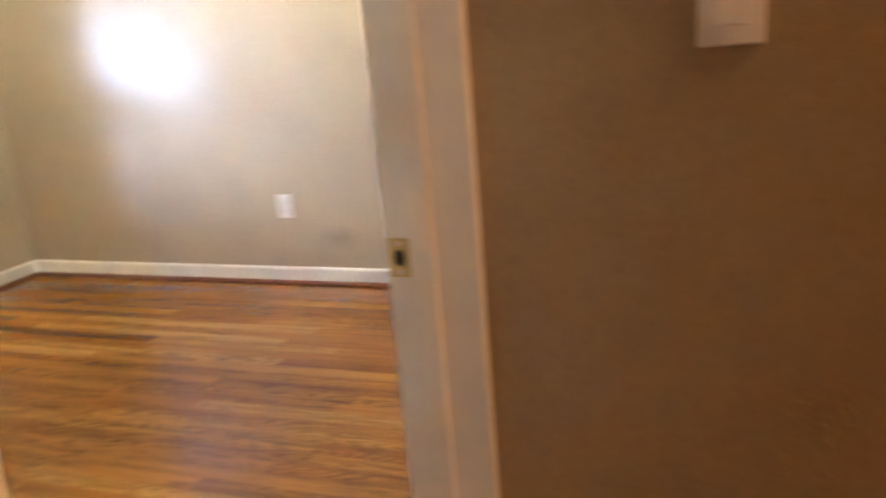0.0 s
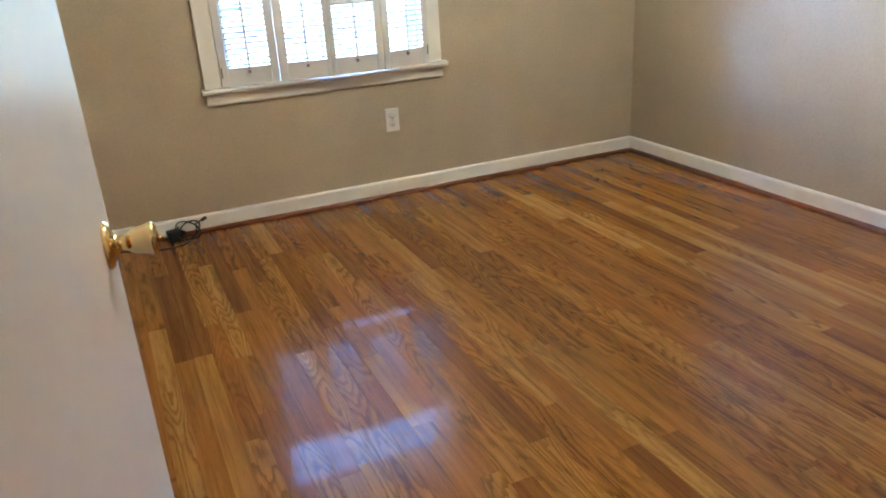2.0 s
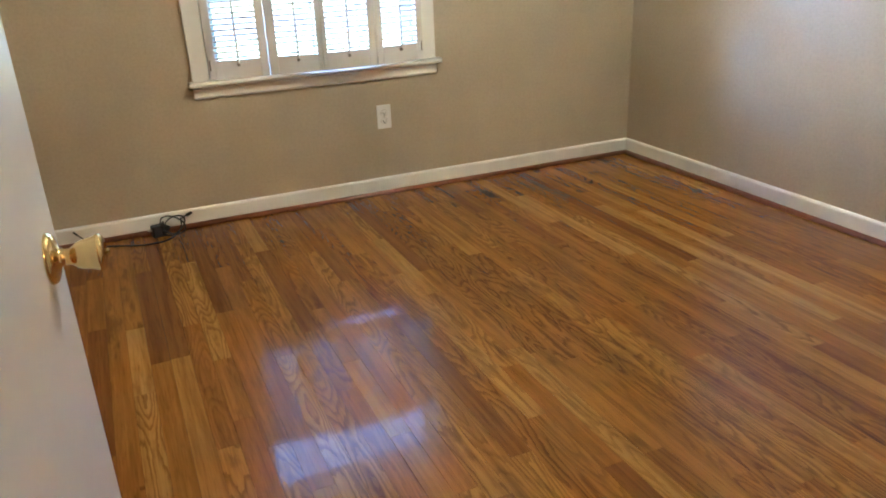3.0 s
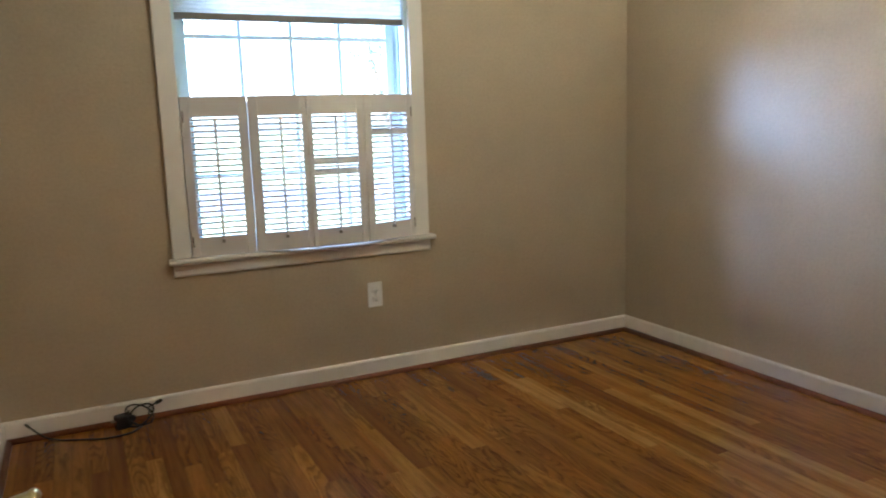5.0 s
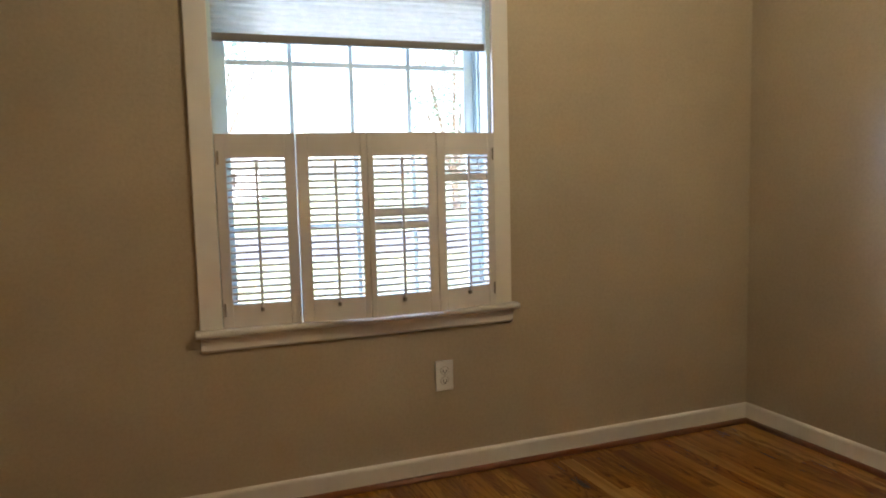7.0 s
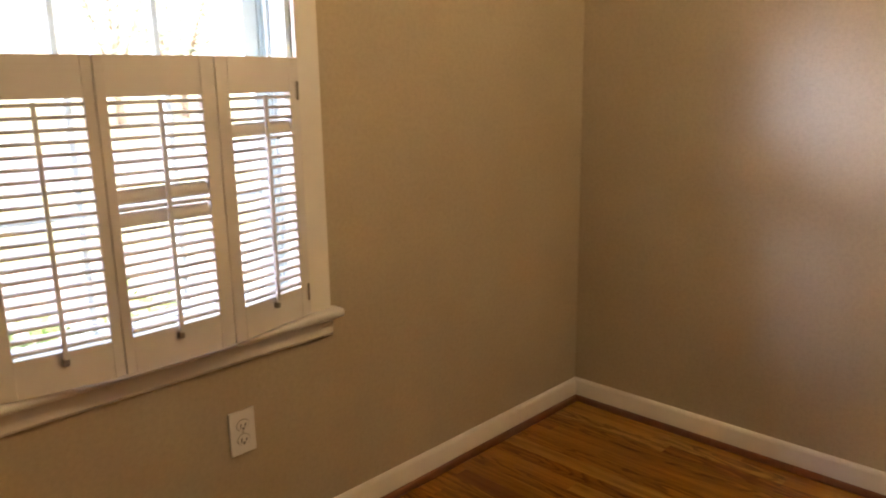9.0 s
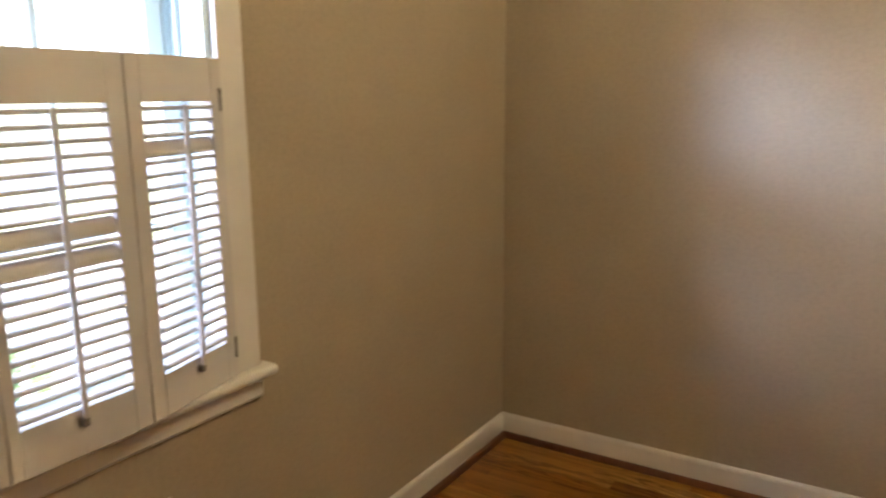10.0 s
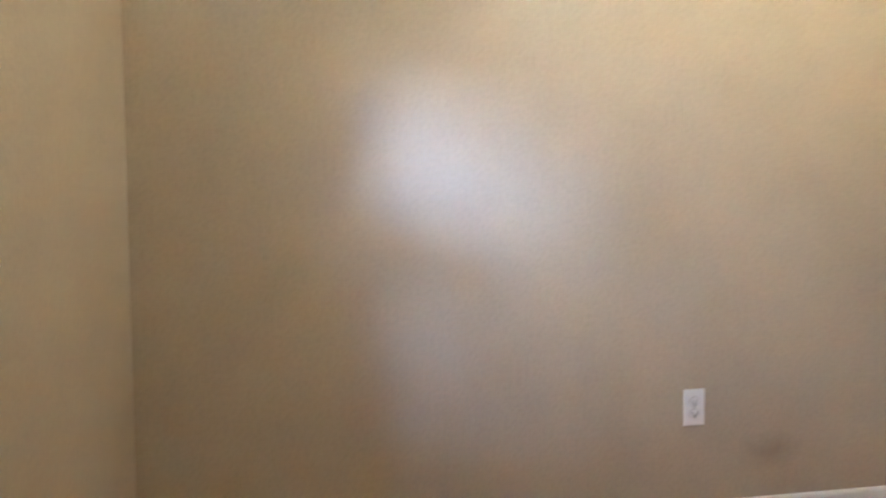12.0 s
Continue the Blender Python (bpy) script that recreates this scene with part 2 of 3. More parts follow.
# ---------------- mesh helpers ----------------


def box_bm(x0, x1, y0, y1, z0, z1, bevel=0.0, seg=2):
    bm = bmesh.new()
    bmesh.ops.create_cube(bm, size=1.0)
    bmesh.ops.scale(bm, vec=(x1 - x0, y1 - y0, z1 - z0), verts=bm.verts)
    bmesh.ops.translate(bm, vec=((x0 + x1) / 2, (y0 + y1) / 2, (z0 + z1) / 2), verts=bm.verts)
    if bevel:
        bmesh.ops.bevel(bm, geom=bm.edges[:], offset=bevel, segments=seg, profile=0.5, affect="EDGES")
    return bm


def add_box(bm, x0, x1, y0, y1, z0, z1):
    r = bmesh.ops.create_cube(bm, size=1.0)
    bmesh.ops.scale(bm, vec=(x1 - x0, y1 - y0, z1 - z0), verts=r["verts"])
    bmesh.ops.translate(bm, vec=((x0 + x1) / 2, (y0 + y1) / 2, (z0 + z1) / 2), verts=r["verts"])
    return r["verts"]


def sweep_bm(profile, length):
    """A closed profile of (depth, height) run along +x from 0 to length."""
    bm = bmesh.new()
    a = [bm.verts.new((0, d, h)) for d, h in profile]
    b = [bm.verts.new((length, d, h)) for d, h in profile]
    n = len(profile)
    for i in range(n):
        bm.faces.new((a[i], a[(i + 1) % n], b[(i + 1) % n], b[i]))
    bm.faces.new(a[::-1])
    bm.faces.new(b)
    bmesh.ops.recalc_face_normals(bm, faces=bm.faces[:])
    return bm


def lathe_bm(profile, seg=32):
    """(radius, height) turned about z."""
    bm = bmesh.new()
    rings = []
    for r, h in profile:
        if r < 1e-6:
            rings.append([bm.verts.new((0, 0, h))])
        else:
            rings.append([bm.verts.new((r * math.cos(2 * math.pi * k / seg), r * math.sin(2 * math.pi * k / seg), h)) for k in range(seg)])
    for a, b in zip(rings, rings[1:]):
        for k in range(seg):
            k2 = (k + 1) % seg
            if len(a) == 1 and len(b) == 1:
                continue
            if len(a) == 1:
                bm.faces.new((a[0], b[k], b[k2]))
            elif len(b) == 1:
                bm.faces.new((a[k], a[k2], b[0]))
            else:
                bm.faces.new((a[k], a[k2], b[k2], b[k]))
    bmesh.ops.recalc_face_normals(bm, faces=bm.faces[:])
    return bm


def tube_bm(points, radius, seg=8):
    """A round cord through points, smoothed by Catmull-Rom."""
    pts = [Vector(p) for p in points]
    fine = []
    for i in range(len(pts) - 1):
        p0, p1, p2, p3 = pts[max(i - 1, 0)], pts[i], pts[i + 1], pts[min(i + 2, len(pts) - 1)]
        for k in range(6):
            t = k / 6
            fine.append(0.5 * ((2 * p1) + (p2 - p0) * t + (2 * p0 - 5 * p1 + 4 * p2 - p3) * t * t + (3 * p1 - p0 - 3 * p2 + p3) * t ** 3))
    fine.append(pts[-1])
    bm = bmesh.new()
    rings = []
    for i, p in enumerate(fine):
        d = (fine[min(i + 1, len(fine) - 1)] - fine[max(i - 1, 0)]).normalized()
        u = d.cross(Vector((0, 0, 1)))
        u = u.normalized() if u.length > 1e-4 else Vector((1, 0, 0))
        v = d.cross(u)
        rings.append([bm.verts.new(p + radius * (u * math.cos(2 * math.pi * k / seg) + v * math.sin(2 * math.pi * k / seg))) for k in range(seg)])
    for a, b in zip(rings, rings[1:]):
        for k in range(seg):
            bm.faces.new((a[k], a[(k + 1) % seg], b[(k + 1) % seg], b[k]))
    bm.faces.new(rings[0][::-1])
    bm.faces.new(rings[-1])
    bmesh.ops.recalc_face_normals(bm, faces=bm.faces[:])
    return bm


def mesh_of(name, bm, material, smooth=False):
    me = bpy.data.meshes.new(name)
    bm.to_mesh(me)
    bm.free()
    me.materials.append(material)
    if smooth:
        for p in me.polygons:
            p.use_smooth = True
    return me


def part(name, bm, material, parent=None, label="", m=None, smooth=False):
    ob = new(name, mesh_of(name, bm, material, smooth))
    if parent is not None:
        ob.parent = parent
    if m is not None:
        ob.matrix_basis = m
    if label:
        tagged(ob, label)
    return ob


def thing(name, label, category, m=None, group="", kind=""):
    ob = new(name)
    if m is not None:
        ob.matrix_basis = m
    ob.empty_display_size = 0.05
    return tagged(ob, label, category, group, kind)


def structure(name, bm, material, label, category, m=None, smooth=False):
    return tagged(part(name, bm, material, None, "", m, smooth), label, category, "", "structure")


# ---------------- plan ----------------
W, S, H = -3.04, -3.210, 2.42          # west wall, south wall, ceiling; the north-east corner is the origin
WIN_L, WIN_R, WIN_B, WIN_T = -2.29, -1.262, 0.632, 1.89
DOOR_L, DOOR_R, DOOR_T = -2.912, -2.190, 2.03
S_OUT = -3.343
# hall's unseen west and south ends set far back to thin bounced light
HALL_E, HALL_W, HALL_S = -2.169, -6.5, -6.8


def wall_with_hole(x0, x1, y0, y1, z1, hx0, hx1, hz0, hz1):
    bm = bmesh.new()
    add_box(bm, x0, hx0, y0, y1, 0, z1)
    add_box(bm, hx1, x1, y0, y1, 0, z1)
    add_box(bm, hx0, hx1, y0, y1, hz1, z1)
    if hz0 > 0:
        add_box(bm, hx0, hx1, y0, y1, 0, hz0)
    bmesh.ops.remove_doubles(bm, verts=bm.verts[:], dist=1e-5)
    return bm


structure("wall_north", wall_with_hole(W - 0.12, 0.12, 0.0, 0.17, H, WIN_L, WIN_R, WIN_B, WIN_T), wall_paint, "tan painted bedroom wall with a window", "wall")
structure("wall_east", box_bm(0.0, 0.12, S_OUT, 0.0, 0, H), wall_paint_scuffed, "tan painted satin wall with a small grey scuff", "wall")
structure("wall_west", box_bm(W - 0.12, W, S, 0.0, 0, H), wall_paint, "tan painted bedroom wall beside the open door", "wall")
structure("wall_south", wall_with_hole(HALL_W, 0.0, S_OUT, S, H, DOOR_L - 0.02, DOOR_R + 0.02, 0.0, DOOR_T + 0.02), wall_paint, "tan painted wall with the bedroom doorway", "wall")
structure("ceiling", box_bm(W - 0.12, 0.12, S_OUT, 0.17, H, H + 0.1), ceiling_paint, "plain off-white bedroom ceiling", "ceiling")
structure("hall_ceiling", box_bm(HALL_W, HALL_E, HALL_S, S_OUT, H, H + 0.1), ceiling_paint, "plain off-white hall ceiling", "ceiling")
structure("hall_wall_east", box_bm(HALL_E, HALL_E + 0.12, HALL_S, S_OUT, 0, H), hall_paint_dimmed, "hall end wall with a light switch, tan darkened for dim light", "wall")
structure("hall_wall_south", box_bm(HALL_W, HALL_E + 0.12, HALL_S - 0.12, HALL_S, 0, H), hall_paint_dimmed, "unseen hall wall, tan darkened, set far back to thin bounced light", "wall")
structure("hall_wall_west", box_bm(HALL_W - 0.12, HALL_W, HALL_S - 0.12, S, 0, H), hall_paint_dimmed, "unseen hall wall, tan darkened, set far back to thin bounced light", "wall")
floor_ob = structure("floor", box_bm(W - 0.12, 0.12, S_OUT, 0.17, -0.12, -0.0125), joint_dark, "varnished oak strip floor in mixed honey and brown boards", "floor")
hall_floor = structure("hall_floor", box_bm(HALL_W, HALL_E + 0.12, HALL_S - 0.12, S_OUT, -0.12, -0.0125), joint_dark, "varnished oak strip hall floor", "floor")

# baseboard with eased top and stained quarter-round shoe
BASE = [(0, 0.0), (-0.013, 0.0), (-0.0135, 0.074), (-0.0115, 0.0805), (-0.007, 0.0845), (0, 0.086)]
SHOE = [(0, 0)] + [(-0.016 * math.cos(a), 0.019 * math.sin(a)) for a in [math.pi / 2 * k / 6 for k in range(7)]]


def run_trim(name, start, length, turn, shoe_mat):
    m = pose(start[0], start[1], 0, 0, 0, turn)
    structure("baseboard_" + name, sweep_bm(BASE, length), trim_white, "white painted baseboard with an eased top edge", "baseboard", m)
    structure("trim_shoe_" + name, sweep_bm([(d - 0.0135, h) for d, h in SHOE], length), shoe_mat, "reddish stained quarter-round shoe moulding along the floor", "trim", m, True)


run_trim("north", (W, 0.0), -W, 0, shoe_oak_x)
run_trim("east", (0.0, 0.0), -S, -90, shoe_oak_y)
run_trim("west", (W, S), -S, 90, shoe_oak_y)
run_trim("south", (0.0, S), 2.112, 180, shoe_oak_x)


# ---------------- window ----------------
def build_window():
    win = thing("window_1", "white double-hung window with eight-pane sashes", "window", None, "", "structure")
    # casing: side boards, head, stool and apron
    part("casing", box_bm(WIN_L - 0.07, WIN_L + 0.004, -0.019, 0.0, 0.655, WIN_T + 0.07, 0.003), trim_white, win, "white painted side casing")
    part("casing", box_bm(WIN_R - 0.004, WIN_R + 0.064, -0.019, 0.0, 0.655, WIN_T + 0.07, 0.003), trim_white, win, "white painted side casing")
    part("head_casing", box_bm(WIN_L + 0.005, WIN_R - 0.005, -0.019, 0.0, WIN_T - 0.002, WIN_T + 0.07, 0.003), trim_white, win)
    nose = [(0.062, 0.632)] + [(-0.038 - 0.011 * math.sin(a), 0.643 - 0.0115 * math.cos(a)) for a in [math.pi * k / 8 for k in range(9)]] + [(0.062, 0.6545)]
    part("window_sill", sweep_bm(nose, 1.20), trim_white, win, "white stool with a rounded nose, slightly worn", pose(-2.376, 0, 0))
    part("apron", sweep_bm([(0, 0.578), (-0.012, 0.578), (-0.016, 0.585), (-0.016, 0.6315), (0, 0.6315)], 1.166), trim_white, win, "white apron board", pose(-2.359, 0, 0))
    # jamb lining
    part("jamb", box_bm(WIN_L + 0.0005, WIN_L + 0.018, 0.001, 0.165, 0.655, WIN_T - 0.001), vinyl_spill, win)
    part("jamb", box_bm(WIN_R - 0.018, WIN_R - 0.0005, 0.001, 0.165, 0.655, WIN_T - 0.001), vinyl_spill, win)
    for y in (0.072, 0.104, 0.136):
        part("jamb_track", box_bm(WIN_L + 0.018, WIN_L + 0.027, y - 0.003, y + 0.003, 0.655, WIN_T - 0.02), vinyl_spill, win)
        part("jamb_track", box_bm(WIN_R - 0.027, WIN_R - 0.018, y - 0.003, y + 0.003, 0.655, WIN_T - 0.02), vinyl_spill, win)
    part("head_jamb", box_bm(WIN_L + 0.019, WIN_R - 0.019, 0.001, 0.165, WIN_T - 0.02, WIN_T - 0.001), vinyl_spill, win)
    part("outer_sill", box_bm(WIN_L + 0.001, WIN_R - 0.001, 0.0625, 0.22, 0.633, 0.66, 0.003), vinyl_spill, win)

    def sash(y, z0, z1, low):
        s = part("sash_frame", box_bm(WIN_L + 0.028, WIN_L + 0.068, y - 0.014, y + 0.014, z0, z1, 0.002), vinyl_spill, win)
        part("sash_stile", box_bm(WIN_R - 0.068, WIN_R - 0.028, y - 0.014, y + 0.014, z0, z1, 0.002), vinyl_spill, s)
        x0, x1 = WIN_L + 0.068, WIN_R - 0.068
        zb, zt = z0 + (0.05 if low else 0.036), z1 - (0.036 if low else 0.045)
        part("sash_rail", box_bm(x0, x1, y - 0.013, y + 0.013, z0, zb), vinyl_spill, s)
        part("sash_rail", box_bm(x0, x1, y - 0.013, y + 0.013, zt, z1), vinyl_spill, s)
        cols = [x0 + (x1 - x0) * k / 4 for k in range(5)]
        zm = (zb + zt) / 2 + (0.0 if low else 0.005)
        for c in cols[1:4]:
            part("muntin", box_bm(c - 0.008, c + 0.008, y - 0.009, y + 0.009, zb, zt, 0.0025, 1), vinyl_spill, s)
        for a, b in zip(cols, cols[1:]):
            part("muntin", box_bm(a + (0.008 if a > x0 else 0), b - (0.008 if b < x1 else 0), y - 0.0088, y + 0.0088, zm - 0.008, zm + 0.008), vinyl_spill, s)
            for q0, q1 in ((zb, zm - 0.008), (zm + 0.008, zt)):
                p = part("pane", box_bm(a + 0.004, b - 0.004, y - 0.0015, y + 0.0015, q0, q1), window_glass, s)
                p.visible_shadow = False

    sash(0.088, 0.661, 1.285, True)
    sash(0.120, 1.255, WIN_T - 0.021, False)


build_window()


# ---------------- shutters ----------------
def louver_mesh():
    ring = [(0.0158 * math.cos(a), 0.0042 * math.sin(a)) for a in [2 * math.pi * k / 10 for k in range(10)]]
    bm = sweep_bm(ring, 1.0)
    bmesh.ops.delete(bm, geom=[f for f in bm.faces if len(f.verts) > 4], context="FACES_ONLY")
    return mesh_of("louver", bm, shutter_white, True)


LOUVER = louver_mesh()
SH_Z0, SH_Z1, LV_Z0, LV_Z1 = 0.6565, 1.309, 0.735, 1.228


def build_shutter(p0, p1, stile_l, stile_r, flat, tilt, gap_r=0.0006):
    """A panel between two plan points, its louvers tilted, those numbered in flat turned nearly shut."""
    d = Vector((p1[0] - p0[0], p1[1] - p0[1], 0))
    w = d.length - gap_r
    m = Matrix.Translation((p0[0], p0[1], 0)) @ Matrix.Rotation(math.atan2(d.y, d.x), 4, "Z")
    sh = thing("window_shutter", "white wooden cafe shutter panel with open horizontal louvers", "shutter", m, "cafe shutters")
    th = 0.0105
    part("stile", box_bm(0.0003, stile_l, -th, th, SH_Z0, SH_Z1, 0.0018, 1), shutter_white, sh)
    part("stile", box_bm(w - stile_r, w, -th, th, SH_Z0, SH_Z1, 0.0018, 1), shutter_white, sh)
    part("top_rail", box_bm(stile_l + 0.0003, w - stile_r - 0.0003, -th + 0.0006, th - 0.0006, LV_Z1, SH_Z1), shutter_white, sh)
    part("bottom_rail", box_bm(stile_l + 0.0003, w - stile_r - 0.0003, -th + 0.0006, th - 0.0006, SH_Z0, LV_Z0), shutter_white, sh)
    n = 21
    step = (LV_Z1 - LV_Z0) / n
    for k in range(n):
        lv = new("louver", LOUVER)
        lv.parent = sh
        a = tilt + random.uniform(-2.0, 2.0)
        if k in flat:
            a = flat[k]
        lv.matrix_basis = pose(stile_l + 0.001, 0, LV_Z0 + step * (k + 0.5), a, 0, 0) @ Matrix.Diagonal((w - stile_l - stile_r - 0.002, 1, 1, 1))
    xc = (stile_l + w - stile_r) / 2
    part("tilt_rod", box_bm(xc - 0.0045, xc + 0.0045, -0.027, -0.018, LV_Z0 - 0.012, LV_Z1 - 0.006, 0.0015, 1), shutter_white, sh)
    part("rod_catch", box_bm(xc - 0.006, xc + 0.006, -0.024, -th, LV_Z0 - 0.026, LV_Z0 - 0.012, 0.002, 1), rail_taupe, sh, "small tarnished rod catch")
    return sh


J = [(WIN_L + 0.006, -0.012), (-2.018, -0.035), (-1.780, -0.072), (-1.523, -0.070), (WIN_R - 0.004, -0.012)]
shut1 = build_shutter(J[0], J[1], 0.036, 0.036, {}, -2, 0.0035)
shut2 = build_shutter(J[1], J[2], 0.040, 0.021, {}, -2)
shut3 = build_shutter(J[2], J[3], 0.021, 0.034, {10: 66, 11: 6, 12: 70}, -2)
shut4 = build_shutter(J[3], J[4], 0.036, 0.034, {17: 68}, -2)


def hinge(parent, x, z):
    h = part("hinge", box_bm(x - 0.006, x + 0.006, -0.0135, -0.0106, z - 0.02, z + 0.02, 0.001, 1), shutter_white, parent, "small painted butt hinge")
    part("hinge_pin", lathe_bm([(0, -0.022), (0.003, -0.022), (0.003, 0.022), (0, 0.022)], 10), rail_taupe, h, "", pose(x, -0.0145, z))


for z in (0.72, 1.23):
    hinge(shut1, 0.010, z)
    hinge(shut4, (Vector(J[4]) - Vector(J[3])).length - 0.012, z)


# ---------------- cellular shade ----------------
def build_shade():
    sh = thing("pleated_blind", "white cellular shade drawn part way down, taupe bottom rail", "window shade")
    x0, x1 = WIN_L + 0.012, WIN_R - 0.012
    pts, n = [], 22
    z0, z1 = 1.645, 1.862
    for k in range(n + 1):
        z = z0 + (z1 - z0) * k / n
        pts.append((0.028 if k % 2 else 0.034, z))
    prof = pts + [(d + 0.004 + 2 * (0.034 - d), z) for d, z in pts[::-1]]
    part("cloth", sweep_bm(prof, x1 - x0), shade_cloth, sh, "pleated translucent white cloth", pose(x0, 0, 0))
    part("bottom_rail", box_bm(x0 - 0.002, x1 + 0.002, 0.018, 0.044, 1.618, 1.6445, 0.004), rail_taupe, sh, "taupe bottom rail")
    part("head_rail", box_bm(x0 - 0.002, x1 + 0.002, 0.012, 0.050, 1.8625, 1.8885, 0.003), rail_taupe, sh, "taupe head rail")


build_shade()


# ---------------- outlets and switch ----------------
def build_outlet(m):
    o = thing("wall_outlet", "white duplex wall outlet with a screwed cover plate", "outlet", m, "wall outlets")
    part("cover_plate", box_bm(-0.036, 0.036, -0.0065, 0.0, -0.0585, 0.0585, 0.0025), plate_white, o)
    for s in (-1, 1):
        bm = lathe_bm([(0, 0.0), (0.0165, 0.0), (0.0165, 0.0022), (0.0155, 0.003), (0, 0.003)], 24)
        bmesh.ops.scale(bm, vec=(1, 0.86, 1), verts=bm.verts)
        part("seam", lathe_bm([(0.0166, 0.0), (0.0182, 0.0), (0.0182, 0.0006), (0.0166, 0.0006)], 24), seam_grey, o, "", pose(0, -0.0063, 0.0195 * s, 90, 0, 0) @ Matrix.Diagonal((1, 0.86, 1, 1)))
        f = part("receptacle", bm, plate_white, o, "", pose(0, -0.0062, 0.0195 * s, 90, 0, 0))
        part("slot", box_bm(-0.0082, -0.0052, -0.0056, 0.0050, 0.0028, 0.0035), slot_dark, f)
        part("slot", box_bm(0.0052, 0.0080, -0.0044, 0.0044, 0.0028, 0.0035), slot_dark, f)
        part("ground_hole", lathe_bm([(0, 0.0028), (0.0034, 0.0028), (0.0034, 0.0035), (0, 0.0035)], 12), slot_dark, f, "", pose(0, -0.0085, 0))
    part("screw", lathe_bm([(0, 0.0), (0.0032, 0.0), (0.0026, 0.0014), (0, 0.0018)], 12), steel, o, "", pose(0, -0.0063, 0, 90, 0, 0))
    return o


outlet_n = build_outlet(pose(-1.482, 0.0, 0.393))
outlet_e = copy_thing(outlet_n, pose(0.0, -1.692, 0.395, 0, 0, -90))


def build_switch(m):
    s = thing("light_switch", "white rocker light switch on the hall wall", "switch", m)
    part("cover_plate", box_bm(-0.036, 0.036, -0.0065, 0.0, -0.0585, 0.0585, 0.0025), plate_white, s)
    part("surround", box_bm(-0.0185, 0.0185, -0.0078, -0.006, -0.036, 0.036, 0.001, 1), plate_white, s)
    bm = sweep_bm([(-0.0079, -0.032), (-0.0105, -0.032), (-0.0088, 0.0), (-0.0115, 0.032), (-0.0079, 0.032)], 0.030)
    part("rocker", bm, plate_white, s, "", pose(-0.015, 0, 0))
    for z in (-0.048, 0.048):
        part("screw", lathe_bm([(0, 0.0), (0.003, 0.0), (0.0024, 0.0013), (0, 0.0016)], 12), plate_white, s, "", pose(0, -0.0063, z, 90, 0, 0))


build_switch(pose(HALL_E, -3.657, 1.1675, 0, 0, -90))


# ---------------- doorway and door ----------------
def build_doorframe():
    f = thing("doorframe_1", "white painted door frame with stops and moulded casing", "door frame", None, "", "structure")
    y0, y1 = S_OUT - 0.001, S + 0.001
    part("jamb", box_bm(DOOR_R, DOOR_R + 0.0195, y0, y1, 0.0, DOOR_T, 0.0015, 1), trim_white, f, "strike side jamb")
    part("jamb", box_bm(DOOR_L - 0.0195, DOOR_L, y0, y1, 0.0, DOOR_T, 0.0015, 1), trim_white, f, "hinge side jamb")
    part("head_jamb", box_bm(DOOR_L - 0.0195, DOOR_R + 0.0195, y0, y1, DOOR_T + 0.0005, DOOR_T + 0.0195), trim_white, f)
    ys0, ys1 = S - 0.073, S - 0.038
    part("door_stop", box_bm(DOOR_R - 0.011, DOOR_R - 0.0002, ys0, ys1, 0.0, DOOR_T, 0.003), trim_white, f)
    part("door_stop", box_bm(DOOR_L + 0.0002, DOOR_L + 0.011, ys0, ys1, 0.0, DOOR_T, 0.003), trim_white, f)
    part("door_stop", box_bm(DOOR_L + 0.0115, DOOR_R - 0.0115, ys0, ys1, DOOR_T - 0.011, DOOR_T, 0.003), trim_white, f)
    prof = [(0, 0), (-0.009, 0), (-0.013, 0.006), (-0.012, 0.030), (-0.017, 0.038), (-0.017, 0.054), (-0.014, 0.057), (0, 0.057)]
    for side, y, r in (("hall", S_OUT, 0), ("room", S, 180)):
        # uprights run along z; depth grows away from the wall
        rv = 0.006 if side == "hall" else 0.020
        for edge, sgn in ((DOOR_R + rv, 1), (DOOR_L - rv, -1)):
            if side == "hall" and sgn == 1:
                continue  # the hall ends at this jamb
            pts = [((edge + sgn * h), (y + d if side == "hall" else y - d * 0.7)) for d, h in prof]
            bm = bmesh.new()
            a = [bm.verts.new((px, py, 0.0)) for px, py in pts]
            b = [bm.verts.new((px, py, DOOR_T + 0.006)) for px, py in pts]
            n = len(pts)
            for i in range(n):
                bm.faces.new((a[i], a[(i + 1) % n], b[(i + 1) % n], b[i]))
            bm.faces.new(a)
            bm.faces.new(b[::-1])
            bmesh.ops.recalc_face_normals(bm, faces=bm.faces[:])
            part("casing", bm, trim_white, f)
        yy = (y - 0.017, y) if side == "hall" else (y, y + 0.017)
        part("head_casing", box_bm(DOOR_L - 0.063, DOOR_R + (0.02 if side == "hall" else 0.063), yy[0], yy[1], DOOR_T + 0.0065, DOOR_T + 0.0635, 0.003), trim_white, f)
    # brass strike plate with latch hole
    zc = 0.852
    st = part("strike_plate", box_bm(DOOR_R - 0.0022, DOOR_R + 0.0005, S - 0.034, S - 0.0015, zc - 0.0285, zc + 0.0285, 0.0008, 1), brass_dull, f, "worn brass strike plate")
    bm = lathe_bm([(0, 0.0), (0.0125, 0.0), (0.0125, 0.0006), (0, 0.0006)], 20)
    bmesh.ops.scale(bm, vec=(1, 0.72, 1), verts=bm.verts)
    part("latch_hole", bm, slot_dark, st, "", pose(DOOR_R - 0.0021, S - 0.0185, zc, 0, -90, 0))
